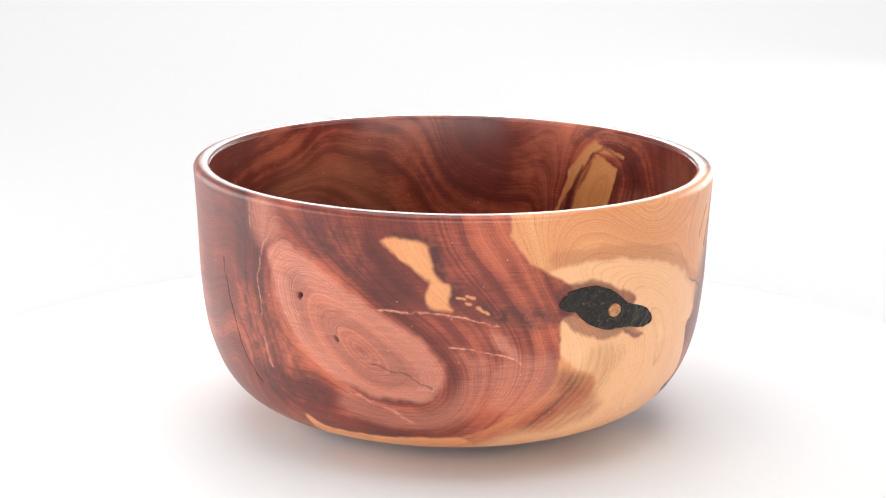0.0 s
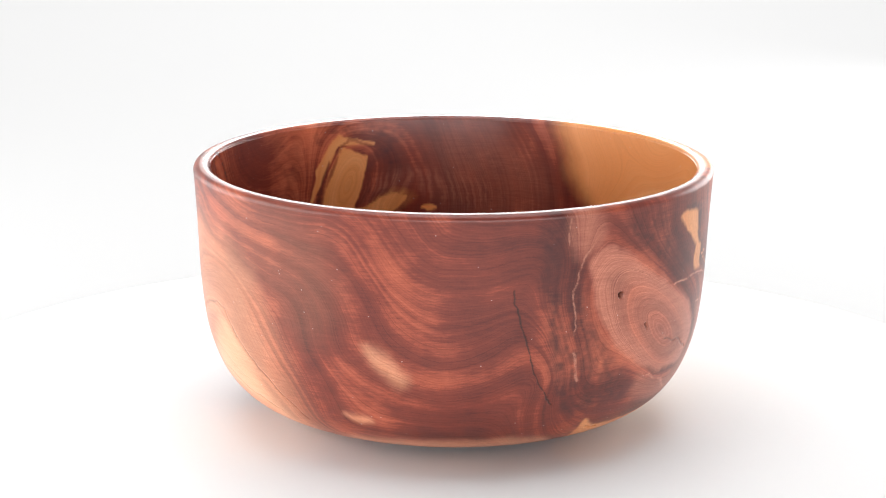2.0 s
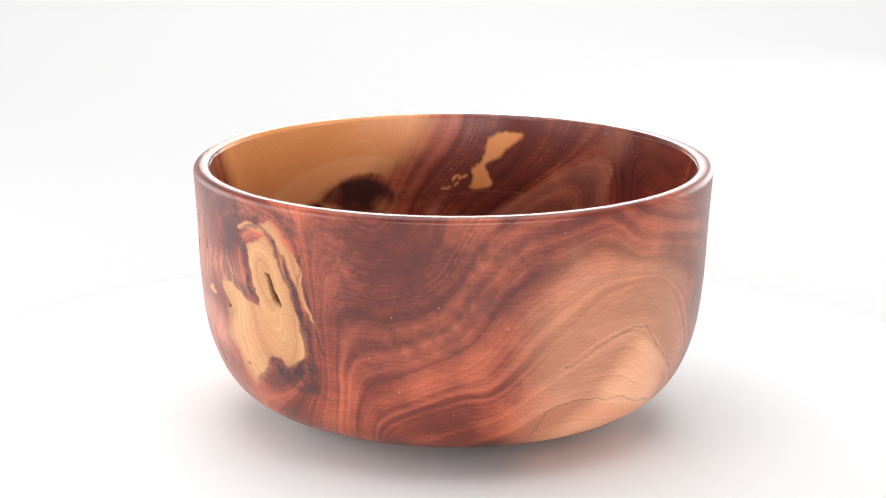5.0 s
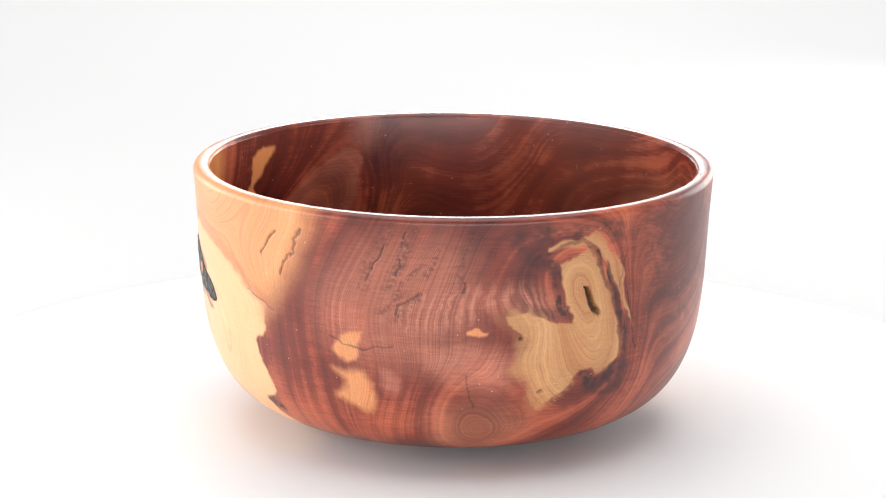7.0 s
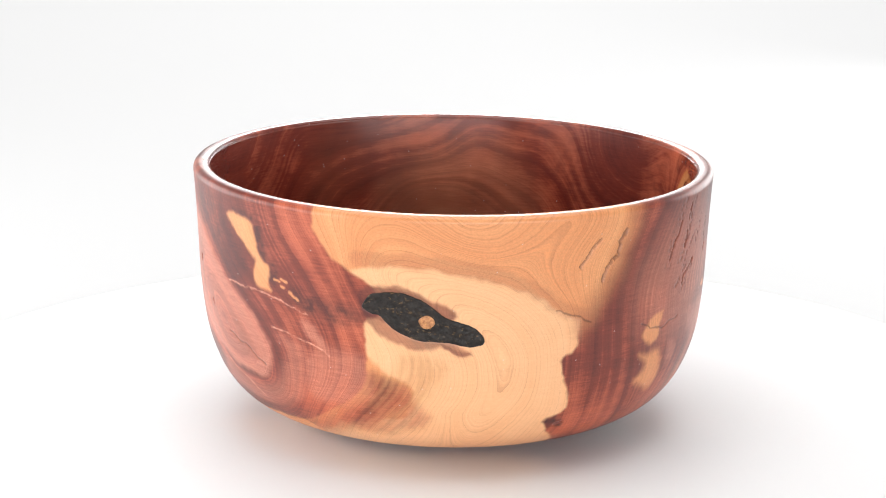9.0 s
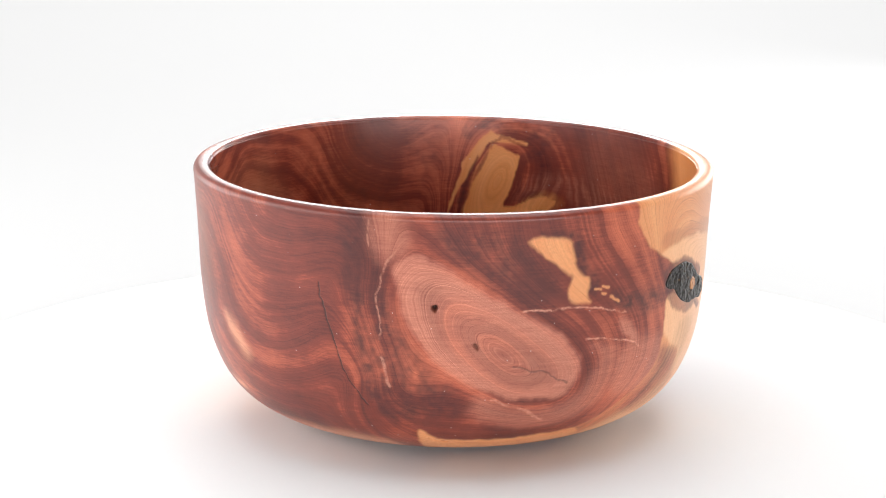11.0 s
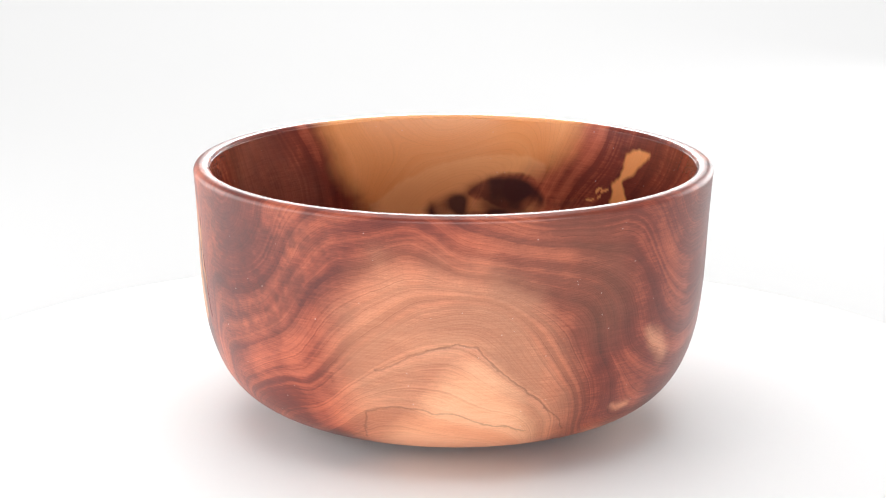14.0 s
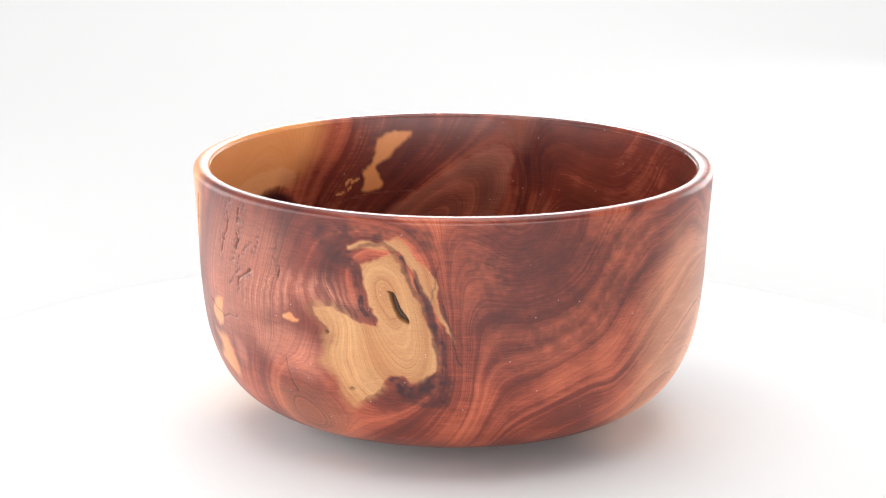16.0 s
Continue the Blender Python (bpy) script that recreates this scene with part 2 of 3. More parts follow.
# growth rings: the count of a ring, and the way that it takes over the wall
RINGS = (
    (0, "203,92 206,84 214,80 224,83 238,93"),
    (8, "206,67 217,57 224,52 230,57 239,72 248,89"),
    (17, "193,77 203,52 213,38 222,30 233,32 242,41 249,64 257,85"),
    (25, "203,24 213,14 219,15 230,24 241,29 252,36 260,65 269,91"),
    (33, "200,7 195,24"),
    (32, "217,3 224,11 233,18 245,21 255,26 262,41"),
    (38, "231,2 240,9 252,12 263,21"),
    (0, "199,86 205,84 211,80 222,82"),
    (8, "178,97 191,85 203,72 211,59 218,54"),
    (17, "165,90 178,79 190,69 197,56 203,43 212,31"),
    (24, "165,72 176,65 185,57 192,44 196,28 201,20 212,17"),
    (30, "159,64 171,59 184,47 189,31 193,18 201,11"),
    (36, "154,46 166,48 178,42 185,29 188,13 194,3"),
    (42, "154,29 164,33 173,29 181,15 184,2"),
    (48, "153,11 159,21 167,24 173,18 178,4"),
    (52, "156,4 162,6 169,3"),
    (25, "260,90 278,95 295,97"),
    (30, "260,55 267,68 280,79 295,82 306,74 312,64"),
    (36, "264,14 271,45 278,62 290,67 303,64 310,50"),
    (43, "271,5 276,25 286,34 298,37 307,31 310,20"),
    (51, "283,3 288,14 297,17 305,11"),
    (58, "314,4 313,27 314,50 317,75"),
    (62, "326,21 336,32 346,44 355,59 359,71 355,79 345,78 335,70 328,55 324,37"),
    (72, "329,32 339,41 348,54 355,66 352,73 343,70 334,59 329,45"),
    (79, "335,45 342,52 349,64 346,66 338,57"),
    (81, "339,52 343,58"),
    (54, "337,4 339,17 347,32 357,47 2,61 4,74 359,87"),
    (47, "349,2 352,16 0,36 7,49 10,64 6,81 0,92"),
    (38, "360,2 3,15 9,31 15,48 17,62 13,80 7,90"),
    (30, "9,2 14,16 19,32 22,51 23,66 19,81 14,93"),
    (23, "18,5 21,14 25,26"),
    (20, "35,52 33,64 29,78 22,93"),
    (14, "41,67 38,84 33,94"),
    (22, "38,4 43,10 50,12 57,8 62,2"),
    (18, "30,8 38,17 50,21 59,14 64,3"),
    (23, "68,27 70,15 76,2"),
    (20, "59,31 60,17 67,3"),
    (10, "24,24 35,22 47,28 58,40 62,59 61,79 54,97"),
    (4, "41,33 51,41 55,57 54,74 46,85 40,82"),
    (20, "69,40 68,59 68,79"),
    (28, "76,23 75,50 76,75 77,92"),
    (37, "88,7 83,29 82,51 84,86"),
    (44, "102,2 97,21 93,42 95,58 96,76"),
    (50, "109,2 105,15 101,36 100,50 104,62 100,78"),
    (56, "115,2 113,17 109,36 107,50 110,59 107,74 103,86"),
    (60, "123,2 121,13 118,26 114,40 116,54"),
    (62, "107,75 111,66 117,62 124,69 130,82"),
    (64, "112,84 118,78 124,86"),
    (66, "116,91 120,91"),
    (75, "136,22 136,33 140,43 146,54 145,64"),
    (80, "137,26 139,19 141,27 143,39 141,44 138,36"),
    (70, "134,28 134,17 139,11 143,20 147,36 150,55 145,66 138,58 136,42"),
    (58, "135,4 144,6 149,20 152,47 153,69"),
    (64, "121,29 128,36 133,44 128,60 124,59"),
    (62, "147,77 140,84 134,91"),
)


def wall_place(a, s):
    """A place on the wall as a point of a plain cylinder, so that the figure closes round the bowl."""
    w = np.radians(a)
    return np.stack([110 * np.sin(w), 110 * np.cos(w), s], 1)


def ring_field():
    """The rings' count on a grid of degrees and millimetres, eased between the known rings (thin-plate)."""
    places, counts = [], []
    for count, text in RINGS:
        pts = pairs(text)
        pts[:, 0] = np.degrees(np.unwrap(np.radians(pts[:, 0])))
        run = np.concatenate([[0], np.cumsum(np.hypot(np.diff(pts[:, 0]) * MM, np.diff(pts[:, 1])))])
        k = np.linspace(0, run[-1], max(2, int(run[-1] / 7)))
        places.append(wall_place(np.interp(k, run, pts[:, 0]), np.interp(k, run, pts[:, 1])))
        counts.append(np.full(len(k), float(count)))
    places, counts = np.concatenate(places), np.concatenate(counts)

    def kernel(p, q):
        d = np.sqrt(((p[:, None, :] - q[None, :, :]) ** 2).sum(2) + 4.0)
        return d * d * np.log(d)

    n = len(places)
    side = np.concatenate([np.ones((n, 1)), places], 1)
    M = np.block([[kernel(places, places) + 260.0 * np.eye(n), side], [side.T, np.zeros((4, 4))]])
    w = np.linalg.solve(M, np.concatenate([counts, np.zeros(4)]))
    A, S = np.meshgrid(np.arange(0, 360, 1.0), np.arange(-12, 150, 1.5), indexing="ij")
    out = []
    for i in range(0, A.size, 4000):
        p = wall_place(A.ravel()[i:i + 4000], S.ravel()[i:i + 4000])
        out.append(kernel(p, places) @ w[:n] + np.concatenate([np.ones((len(p), 1)), p], 1) @ w[n:])
    return np.concatenate(out).reshape(A.shape)


RING_GRID = ring_field()


def rings(a, s):
    x, y = a % 360, np.clip((s + 12) / 1.5, 0, RING_GRID.shape[1] - 1.001)
    i, j = np.floor(x).astype(int), np.floor(y).astype(int)
    u, v = x - i, y - j
    i, k = i % 360, (i + 1) % 360
    return ((1 - u) * ((1 - v) * RING_GRID[i, j] + v * RING_GRID[i, j + 1]) + u * ((1 - v) * RING_GRID[k, j] + v * RING_GRID[k, j + 1]))


def wood_fields(a, s, P, inside):
    """All the fields at angle a and depth s; P: the places in metres."""
    X, Y, Z = (P[:, i] * 1000 for i in range(3))
    wx, wy = 2.2 * cloud(X / 24, Y / 24, Z / 24, 1), 2.2 * cloud(X / 24, Y / 24, Z / 24, 4)
    vx = 0.9 * cloud(X / 6, Y / 6, Z / 6, 2) + 0.45 * cloud(X / 2, Y / 2, Z / 2, 3)
    vy = 0.9 * cloud(X / 6, Y / 6, Z / 6, 5) + 0.45 * cloud(X / 2, Y / 2, Z / 2, 6)
    b, d = a + (0.2 * wx + 1.0 * vx) / MM, s + 0.2 * wy + 1.0 * vy
    loose = 0.75 + 0.6 * step(165, 190, a % 360) * (1 - step(285, 305, a % 360))
    f = {"ring": rings(a + (loose * wx + 0.22 * vx) / MM, s + loose * wy + 0.22 * vy)}

    def p(text, soft, rounds=1):
        return patch(b, d, text, soft, rounds)

    def l(text, width):
        return streak(b, d, text, width)

    edge_of_sap = ("11.4,-9 11.3,8 13.8,15.6 16.7,20.6 20.3,24.2 23.1,27.3 25.2,30.5 26.6,38.7 25.2,41.6 23.2,43.2 22.6,50.3 23.1,60.3 22.7,70.8 "
            "18.5,79.7 12.2,86.8 5.4,94.7 352,103 352,118 21,130 62,130 70,110 64,94 62.5,88.8 67.9,85 67.8,75.5 65.3,65.4 64.5,59.2 68.4,57.4 67.9,47.2 "
            "71.3,43 71.5,38.5 74,34 76,28.6 77.7,24.5 78.4,17.6 80,12.2 82,5.4 82.5,-9")
    # the upper edge fades into the heartwood, and all of it does inside
    blur = np.maximum(step(62, 70, a % 360) * (1 - step(100, 110, a % 360)) * (1 - step(44, 58, s)), inside)
    sap = p(edge_of_sap, 0.9) * (1 - blur) + p(edge_of_sap, 9.0) * blur
    diagonal = np.clip(0.5 + 0.5 * np.sin(f["ring"] * 3.1 + 2.2 * vx) + 0.4 * cloud(X / 9, Y / 9, Z / 9, 15), 0, 1)
    streaky = 0.5 + 0.5 * np.sin(f["ring"] * 4.4 + 2 * vx)
    sap = sap * (1 - 0.7 * p("352,98 6,92 13,85 20,79 24,84 20,93 8,104 352,112", 7.0))
    sap = sap * (1 - (0.42 + 0.25 * diagonal) * p("22.5,63.3 26.5,65.8 32.2,70 32.6,74.6 30,79.8 26.8,83.6 23.3,90 16,93 14,90 20.7,82.8 23,74", 2.2))
    sap = np.maximum(sap, p("322.5,91.8 324.8,93.8 327.9,99 338,100.5 350,99 6,97 6,130 324,130 322.5,103", 1.2))
    sap = np.maximum(sap, p("345.8,10.7 349,9.7 354.9,11.9 355.7,16.9 355.9,21.1 358,26.3 360.1,28.2 359.4,32.2 359.1,35.6 360.4,38 356.4,37.8 "
                            "354.3,35.4 355,29.9 356.1,25.9 352.9,22.6 349.1,17.2 346.5,13.5", 1.1))
    for dot in ("1,32.6 3,33.6", "3.2,32.2 4.8,33", "5.6,37 7.3,38.2", "3.4,35.4 4.2,35.8"):
        sap = np.maximum(sap, 0.85 * l(dot, 0.85))
    for spot, soft in (("87.4,52.7 88.8,48.5 92.8,46.9 93.3,49.4 91.9,53.2 92.1,59 89.8,61.6 86.9,58.4 86.4,55.4", 1.2),
                       ("85.8,63.4 89.2,65.9 92.5,63.4 94.6,68.2 96,78.1 93.4,85.5 89.1,80.3 85.8,76.5 88.7,73.6 89.3,69", 2.5)):
        sap = np.maximum(sap, 0.9 * p(spot, soft))
    main = p("134.2,20.5 141.6,14.2 144.5,23.2 147.4,34.4 148.2,42.9 150.5,53 151.1,61.7 148.7,65.9 145.1,68.6 142.8,64.7 140,65.3 137.9,73 133.5,78 "
             "130.4,82.6 131.3,76.5 129.8,73.4 127.7,66 126,62.5 126.8,55.8 127.9,50 123.6,43.5 122.9,40.1 127.9,38.4 131.4,42 134.9,44.6 138,44.9 138,42.4 136.3,36.9 134.9,28.7", 0.6, 0)
    strip = p("131.8,12.4 138.2,10.1 142.2,7.8 144,10.9 145.4,15.1 147.9,20.7 149.7,25 150.2,31.9 151,37.6 152.2,43.3 153.8,51.3 152.2,46.1 150.3,38.9 "
              "148.8,34.6 146.4,26.7 144.6,20.5 142.4,13.6 137.5,13.8 132.1,14.4", 0.5, 0)
    fringe = p("135,46 131,41 127.5,37 122,38.5 121,42 126,48 125,58 124,64 128,70 128.5,78 130,84 135,78 140,70", 2.6) * (0.25 + 0.5 * streaky)
    sap = np.maximum(np.maximum(sap, fringe), np.maximum(main * (1 - 0.12 * streaky), 0.85 * strip))
    sap = np.maximum(sap, p("114.3,46.7 117,44.7 119.6,46.3 116.9,48.7", 0.6))
    f["olive"] = np.maximum(np.maximum(main, strip), step(0, 0.2, fringe))
    f["olive"] = np.maximum(f["olive"], (0.3 + 0.35 * diagonal) * p("31,55 41,58 38,70 32,84 22,94 12,97 24,80 27,66", 3.0))
    f["pale"] = p("21.4,22 27.3,20 36.2,20.3 45.2,23.4 53.2,27.8 59.4,33.8 64.6,40.6 70,45 70,130 355,130 12,94 24,86 30.6,87 32.2,77.9 33.7,69.9 27.9,65.7 23.6,58.8 20,48 20,24", 1.1)
    sap = sap * (1 - (0.38 + 0.15 * diagonal) * p("16.5,61.1 24.3,65.5 32.3,75.7 37.9,88.5 23.5,99.7 14.4,90.6", 4.0))
    # pale lobe under the split knot
    f["pale"] = np.maximum(f["pale"], 0.7 * p("130.2,41.3 135.9,42.8 141.0,54.1 142.9,63.1 136.6,61.4 131.5,75.6 127.0,59.7", 2.5))
    # a mauve shade along the upper edge of the pale eye
    sap = sap * (1 - 0.24 * (1 - inside) * l("21.6,18.5 30.2,17.7 37.9,18.5 46.3,21.5 53.2,25.3 58.9,31.5 64.6,39.0 70.5,43.3", 4.5))
    f["sap"] = sap
    oval = p("319,18.6 322.8,15.4 327.6,19.1 331.8,24.5 338,31.4 345.2,40.3 351.2,46.7 356.1,54.8 358.9,62.8 357.9,71.6 355,76.5 349.4,77.7 343.1,76 338.6,73.1 "
             "332.7,68.3 328.4,62.5 325.6,55.4 322.7,47.2 320.6,39.1 319.3,29.5 317.9,22.8", 2.0)
    core = p("322.8,27.1 325.6,27.5 331.1,34.1 338.1,42.5 345.3,50.1 351.5,58.2 354.2,66.1 351.4,71.7 344.5,72.1 338.4,67 332.6,59.4 327.7,51 324.9,41.4 323.1,33.2", 3.5)
    pink = np.maximum(oval * (0.85 - 0.3 * core), 0.55 * p("313.5,-6 319,-6 322,8 321,16 317.2,19 315,17 313.5,10", 5.0))
    pink = np.maximum(pink, 0.8 * p("7.7,46.4 10.6,48 13.6,54.9 15.2,60.6 12.4,59.6 8.9,51.1", 2.0))
    pink = np.maximum(pink, 0.5 * p("335,73 343,80 352,84 359,77 4,62 0,55 10,60 8,78 358,92 345,92 334,84", 4.0))
    pink = np.maximum(pink, 0.8 * p("100,30 112,26 124,28 133,32 136,42 130,40 122,36 116,44 104,50 98,44", 6.0) * (0.3 + 0.7 * streaky))
    pink = np.maximum(pink, 0.6 * p("368,58 383,56 384,74 379,82 368,82", 4.0))
    pink = np.maximum(pink, 0.65 * p("102,50 118,50 126,60 124,72 108,66", 6.0))
    # pale haze of the sheen on this stretch, painted in as pink
    pink = np.maximum(pink, 0.5 * p("82,30 96,8 114,8 118,40 108,60 92,62 84,50", 12.0))
    f["pink"] = np.maximum(pink, 0.55 * p("96.5,61 101,63 101.5,73 97.5,74", 3.0))
    peach = p("203,130 206,97 210,88 216,77 221,62 227,54 232,56 237,62 242,78 246,96 252,130", 15.0)
    peach = np.maximum(peach, 0.5 * p("200,16 240,22 250,66 254,130 200,130", 14.0))
    peach = np.maximum(peach, 0.6 * p("205,44 226,40 240,50 232,62 214,62", 9.0))
    peach = np.maximum(peach, 0.5 * p("270.3,53 274.4,56.5 277.2,61.9 280.1,67.5 279.2,72.2 276.3,69.5 273.5,64 271,58.6", 4.0))
    peach = np.maximum(peach, 0.7 * p("262.9,86.3 268.1,86.5 272,90 267.4,92", 2.2))
    peach = np.maximum(peach, 0.1 * p("228,2 262,2 266,40 258,60 248,50 236,30", 12.0))
    peach = np.maximum(peach, 0.22 * p("106,82 122,78 130,90 124,106 108,106", 12.0))
    f["peach"] = np.maximum(peach, 0.5 * p("255,104 300,100 318,104 318,130 255,130", 4.0))
    dark = 0.5 * p("324.2,5.7 336.4,4 344.7,8.5 347.7,17.1 353.7,24.8 353.9,34.6 348,36.4 339.4,30.1 333.8,21.7 328.3,15", 5.0)
    for text, soft, k in (("313.5,23.5 317.8,33.9 321.3,50.2 325.5,62.7 331.3,73 334.3,83.1 324.3,87.4 316.5,84.9 313.5,69 312.5,51.6", 5.0, 0.6),
                          ("306.3,-3 312.2,-3 313.2,26.6 312.4,44.6 315,66.9 319.4,92.6 311.8,78.8 308.5,39.7", 3.5, 0.65),
                          ("346,8.5 356,8 358,14 358.5,22 362,27 362.5,35 357,34 355,20", 2.2, 0.8),
                          ("139.2,65.3 142.8,64.7 145.1,68.6 148.7,66.6 151.9,61.8 154,68.1 152.3,79 147,80 143.8,76.4 140.8,71.4", 1.8, 1.0),
                          ("122.4,5.1 133.4,3.4 144.3,4.1 149.8,5.8 149.9,12.6 147.1,13.8 143.6,7.5 138.9,9.1 131.4,10.3 126.6,18.3 124.5,14.4", 2.5, 0.75),
                          ("125.9,17 131.4,15.8 134.2,19.8 134.9,28.7 132.8,23.3 128,20.9", 2.0, 0.8),
                          ("144.4,18 147.3,27 149.9,38.8 151.8,50.3 152.8,61.9 150.9,58.8 148.9,42.9 146.7,33", 0.7, 1.0),
                          ("61.1,88.9 65.4,85.1 68.2,91.7 67.6,95.4 63.3,92.7", 1.5, 0.8),
                          ("134,36 138.5,40 139,45.5 135,44 130,40 126,37", 2.0, 0.6),
                          ("366,34 374,36 383,40 383,46 374,46 366,42", 4.0, 0.7)):
        dark = np.maximum(dark, k * p(text, soft))
    dark = np.maximum(dark, 0.5 * p("150,0 202,0 200,28 190,52 166,66 154,50", 13.0))
    # the purple rim round the black bark cuts into the sapwood
    halo = np.maximum(p("382,30 388,28.6 394.2,30.7 399.1,34.8 402.6,39.8 400.5,41.8 396.3,42.4 392.2,48.1 388.7,45.5 385.2,41.6 382,41.9", 1.0),
                      np.maximum(p("39.2,51 42.1,53 45,55 45,56.7 42.1,55.3 39.2,52.6", 0.5), 0.7 * p("28,44.8 32.2,49.5 38.5,51 38.5,53 33.6,53.4 29.4,50.4", 0.8)))
    halo = np.maximum(halo, 0.85 * p("21.4,35.4 25.5,28.8 31.2,28.1 36.6,32.3 40.5,39.3 39.4,41.5 34.1,36.7 29.5,32.3 24.9,34.3 23.2,38.6", 1.0))
    halo = np.maximum(halo, 0.8 * p("22.3,41.5 26.6,49.1 32.4,54.1 35.9,54.3 40.0,52.7 43.8,56.7 45.6,56.2 41.3,49.5 34.1,48.2 28.4,44.5 24.9,38.9", 1.0))
    edge = p("144.4,18 147.3,27 149.9,38.8 151.8,50.3 152.8,61.9 150.9,58.8 148.9,42.9 146.7,33", 0.5)
    rim = 0.0
    for text, width, k in (("132.6,18.8 133.3,28.1 134.2,36.2 136.3,42.0", 1.8, 0.8),
                           ("142.6,16.2 144.3,25.8 146.9,33.9 149.1,45.8 151.4,65.9", 1.6, 0.9),
                           ("132.1,15.3 135.8,12.9 139.2,10.2 141.3,13.6 142.1,17.2", 1.4, 0.7),
                           ("150.0,65.4 146.3,67.9 143.5,70.2 143.5,76.1", 1.6, 0.85)):
        rim = np.maximum(rim, k * l(text, width))
    dark = np.maximum(dark, rim)
    f["sap"] = f["sap"] * (1 - 0.8 * halo) * (1 - 0.8 * edge) * (1 - 0.85 * rim)
    f["dark"] = np.maximum(dark * np.clip(0.8 + 0.35 * cloud(X / 4, Y / 4, Z / 4, 12) + 0.35 * cloud(X / 1.7, Y / 1.7, Z / 1.7, 13), 0, 1.15), 0.45 * halo)
    vein = 0.0
    for text, width, k in (("345.1,38.9 351,39.4 358,39.3 363,40.8 370,45", 0.5, 0.7), ("359.7,52.8 363.5,53.8 371.8,57.9 374.6,60.4", 0.55, 0.75),
                           ("313.4,3 313.5,9.8 313.6,14", 0.5, 0.4), ("319.3,13.7 317.6,17.4 315.7,25.2 314.9,32.9 315.2,45.5 315.3,51.1", 0.45, 0.4),
                           ("315.4,58.2 316.3,65.4 317.3,69.8", 0.9, 0.4), ("338.7,76.4 344.9,80.4 351.1,87.4", 0.9, 0.4)):
        vein = np.maximum(vein, k * l(text, width))
    f["vein"] = vein
    crack = 0.0
    for text, width, k in (("301.6,31 301.8,35.9 302.8,42.6 304.6,52.1 306.6,63.2 309.3,73.9 311.6,80.8", 0.45, 0.9),
                           ("343.4,61.4 349.5,64.5 356.2,71.2", 0.5, 0.5), ("150.1,18.8 149.5,26.3 148.8,34.6", 0.5, 0.5),
                           ("151.4,34.8 152.4,43.3 153.6,51.2 155.6,60.2", 0.5, 0.7), ("114.6,63.9 115.4,71.3 116.7,79.1", 0.5, 0.5),
                           ("85.6,50.7 88.9,53.5 93.3,55.1 99.4,53", 0.5, 0.6), ("63.1,39.4 67.7,42.3 71.2,44.8", 0.5, 0.6),
                           ("207.6,65 214.1,58 218.8,54.6 225.6,51 229.4,53.4 232.3,60 238.1,69.4 243.8,78.3 248.3,86.9 251.9,95.7", 0.55, 0.4),
                           ("202.3,102 205,85 210.5,80.6 217,80.4 224.4,83.4 234.6,90 241.7,94", 0.55, 0.35)):
        crack = np.maximum(crack, k * l(text, width))
    f["crack"] = crack
    pit = np.maximum(p("140,29.3 141.1,30.7 142.5,36.2 144.7,43.3 144,43.3 141.8,39 140.3,32.7", 0.5), l("326.6,36.4 326.7,36.5", 1.7))
    pit = np.maximum(pit, 0.5 * np.maximum(l("335.1,53 335.6,54", 1.0), np.maximum(l("126.3,49.2 126.5,49.3", 0.9), l("131.1,72.8 131.8,72.6", 0.9))))
    pit = np.maximum(pit, np.maximum(0.5 * l("325.2,98.5 327,100.5 329.5,102", 0.9), 0.35 * l("66.2,92.6 67.6,91.8", 0.7)))
    ragged = 0.5 + 0.5 * cloud(X / 1.1, Y / 1.1, Z / 1.1, 9)
    worn = 0.0
    for text, width in (("79.2,8.5 77.3,13.5 77,19 75.6,21.1 74.3,25.9 73.7,29.4", 1.7), ("72.7,11.6 70.5,16.5 69.5,20 68.6,23.3", 1.2),
                        ("101.5,17 100.5,23.8", 1.0), ("105.5,30.4 103.1,33.3 101.2,35.7 100.7,39.4", 1.3), ("114.6,25.8 114,30.5", 1.0),
                        ("98,12 96,20 94,27", 1.0), ("103,6 101.8,12", 0.9)):
        worn = np.maximum(worn, step(0.3, 0.6, l(text, width * 0.62) * (0.2 + 1.2 * ragged)))
    # bands of torn grain, dark with a ragged edge
    torn = 0.0
    for text, width, k in (("104.4,4.2 103.1,12.2 101.5,18.1 99.6,25.1 98.4,28.7", 3.2, 0.42),
                           ("106.5,18.1 103.5,23.5 101.5,29.0 100.3,31.8", 1.7, 0.45),
                           ("109.2,12.9 108.0,18.7 106.8,23.3", 1.6, 0.45),
                           ("104.7,32.3 103.1,36.1 101.4,39.9 99.8,42.4", 2.0, 0.5),
                           ("102.4,30.2 100.5,34.6 98.2,37.8 96.2,40.7", 1.9, 0.45),
                           ("99.5,3.6 96.6,11.9 94.7,19.0 93.6,28.3", 4.2, 0.35),
                           ("114.4,12.8 113.6,20.8 114.0,30.5", 2.0, 0.4),
                           ("95.3,15.5 95.0,21.2", 1.3, 0.45)):
        torn = np.maximum(torn, k * l(text, width) * np.clip(0.55 + 0.9 * cloud(X / 1.3, Y / 1.3, Z / 0.9, 14), 0, 1))
    f["dark"] = np.maximum(f["dark"], torn)
    f["pit"], f["worn"] = pit, np.maximum(worn, 0.5 * step(0.22, 0.45, torn))
    f["crack"] = np.maximum(f["crack"], np.maximum(pit, 0.5 * worn))
    return f


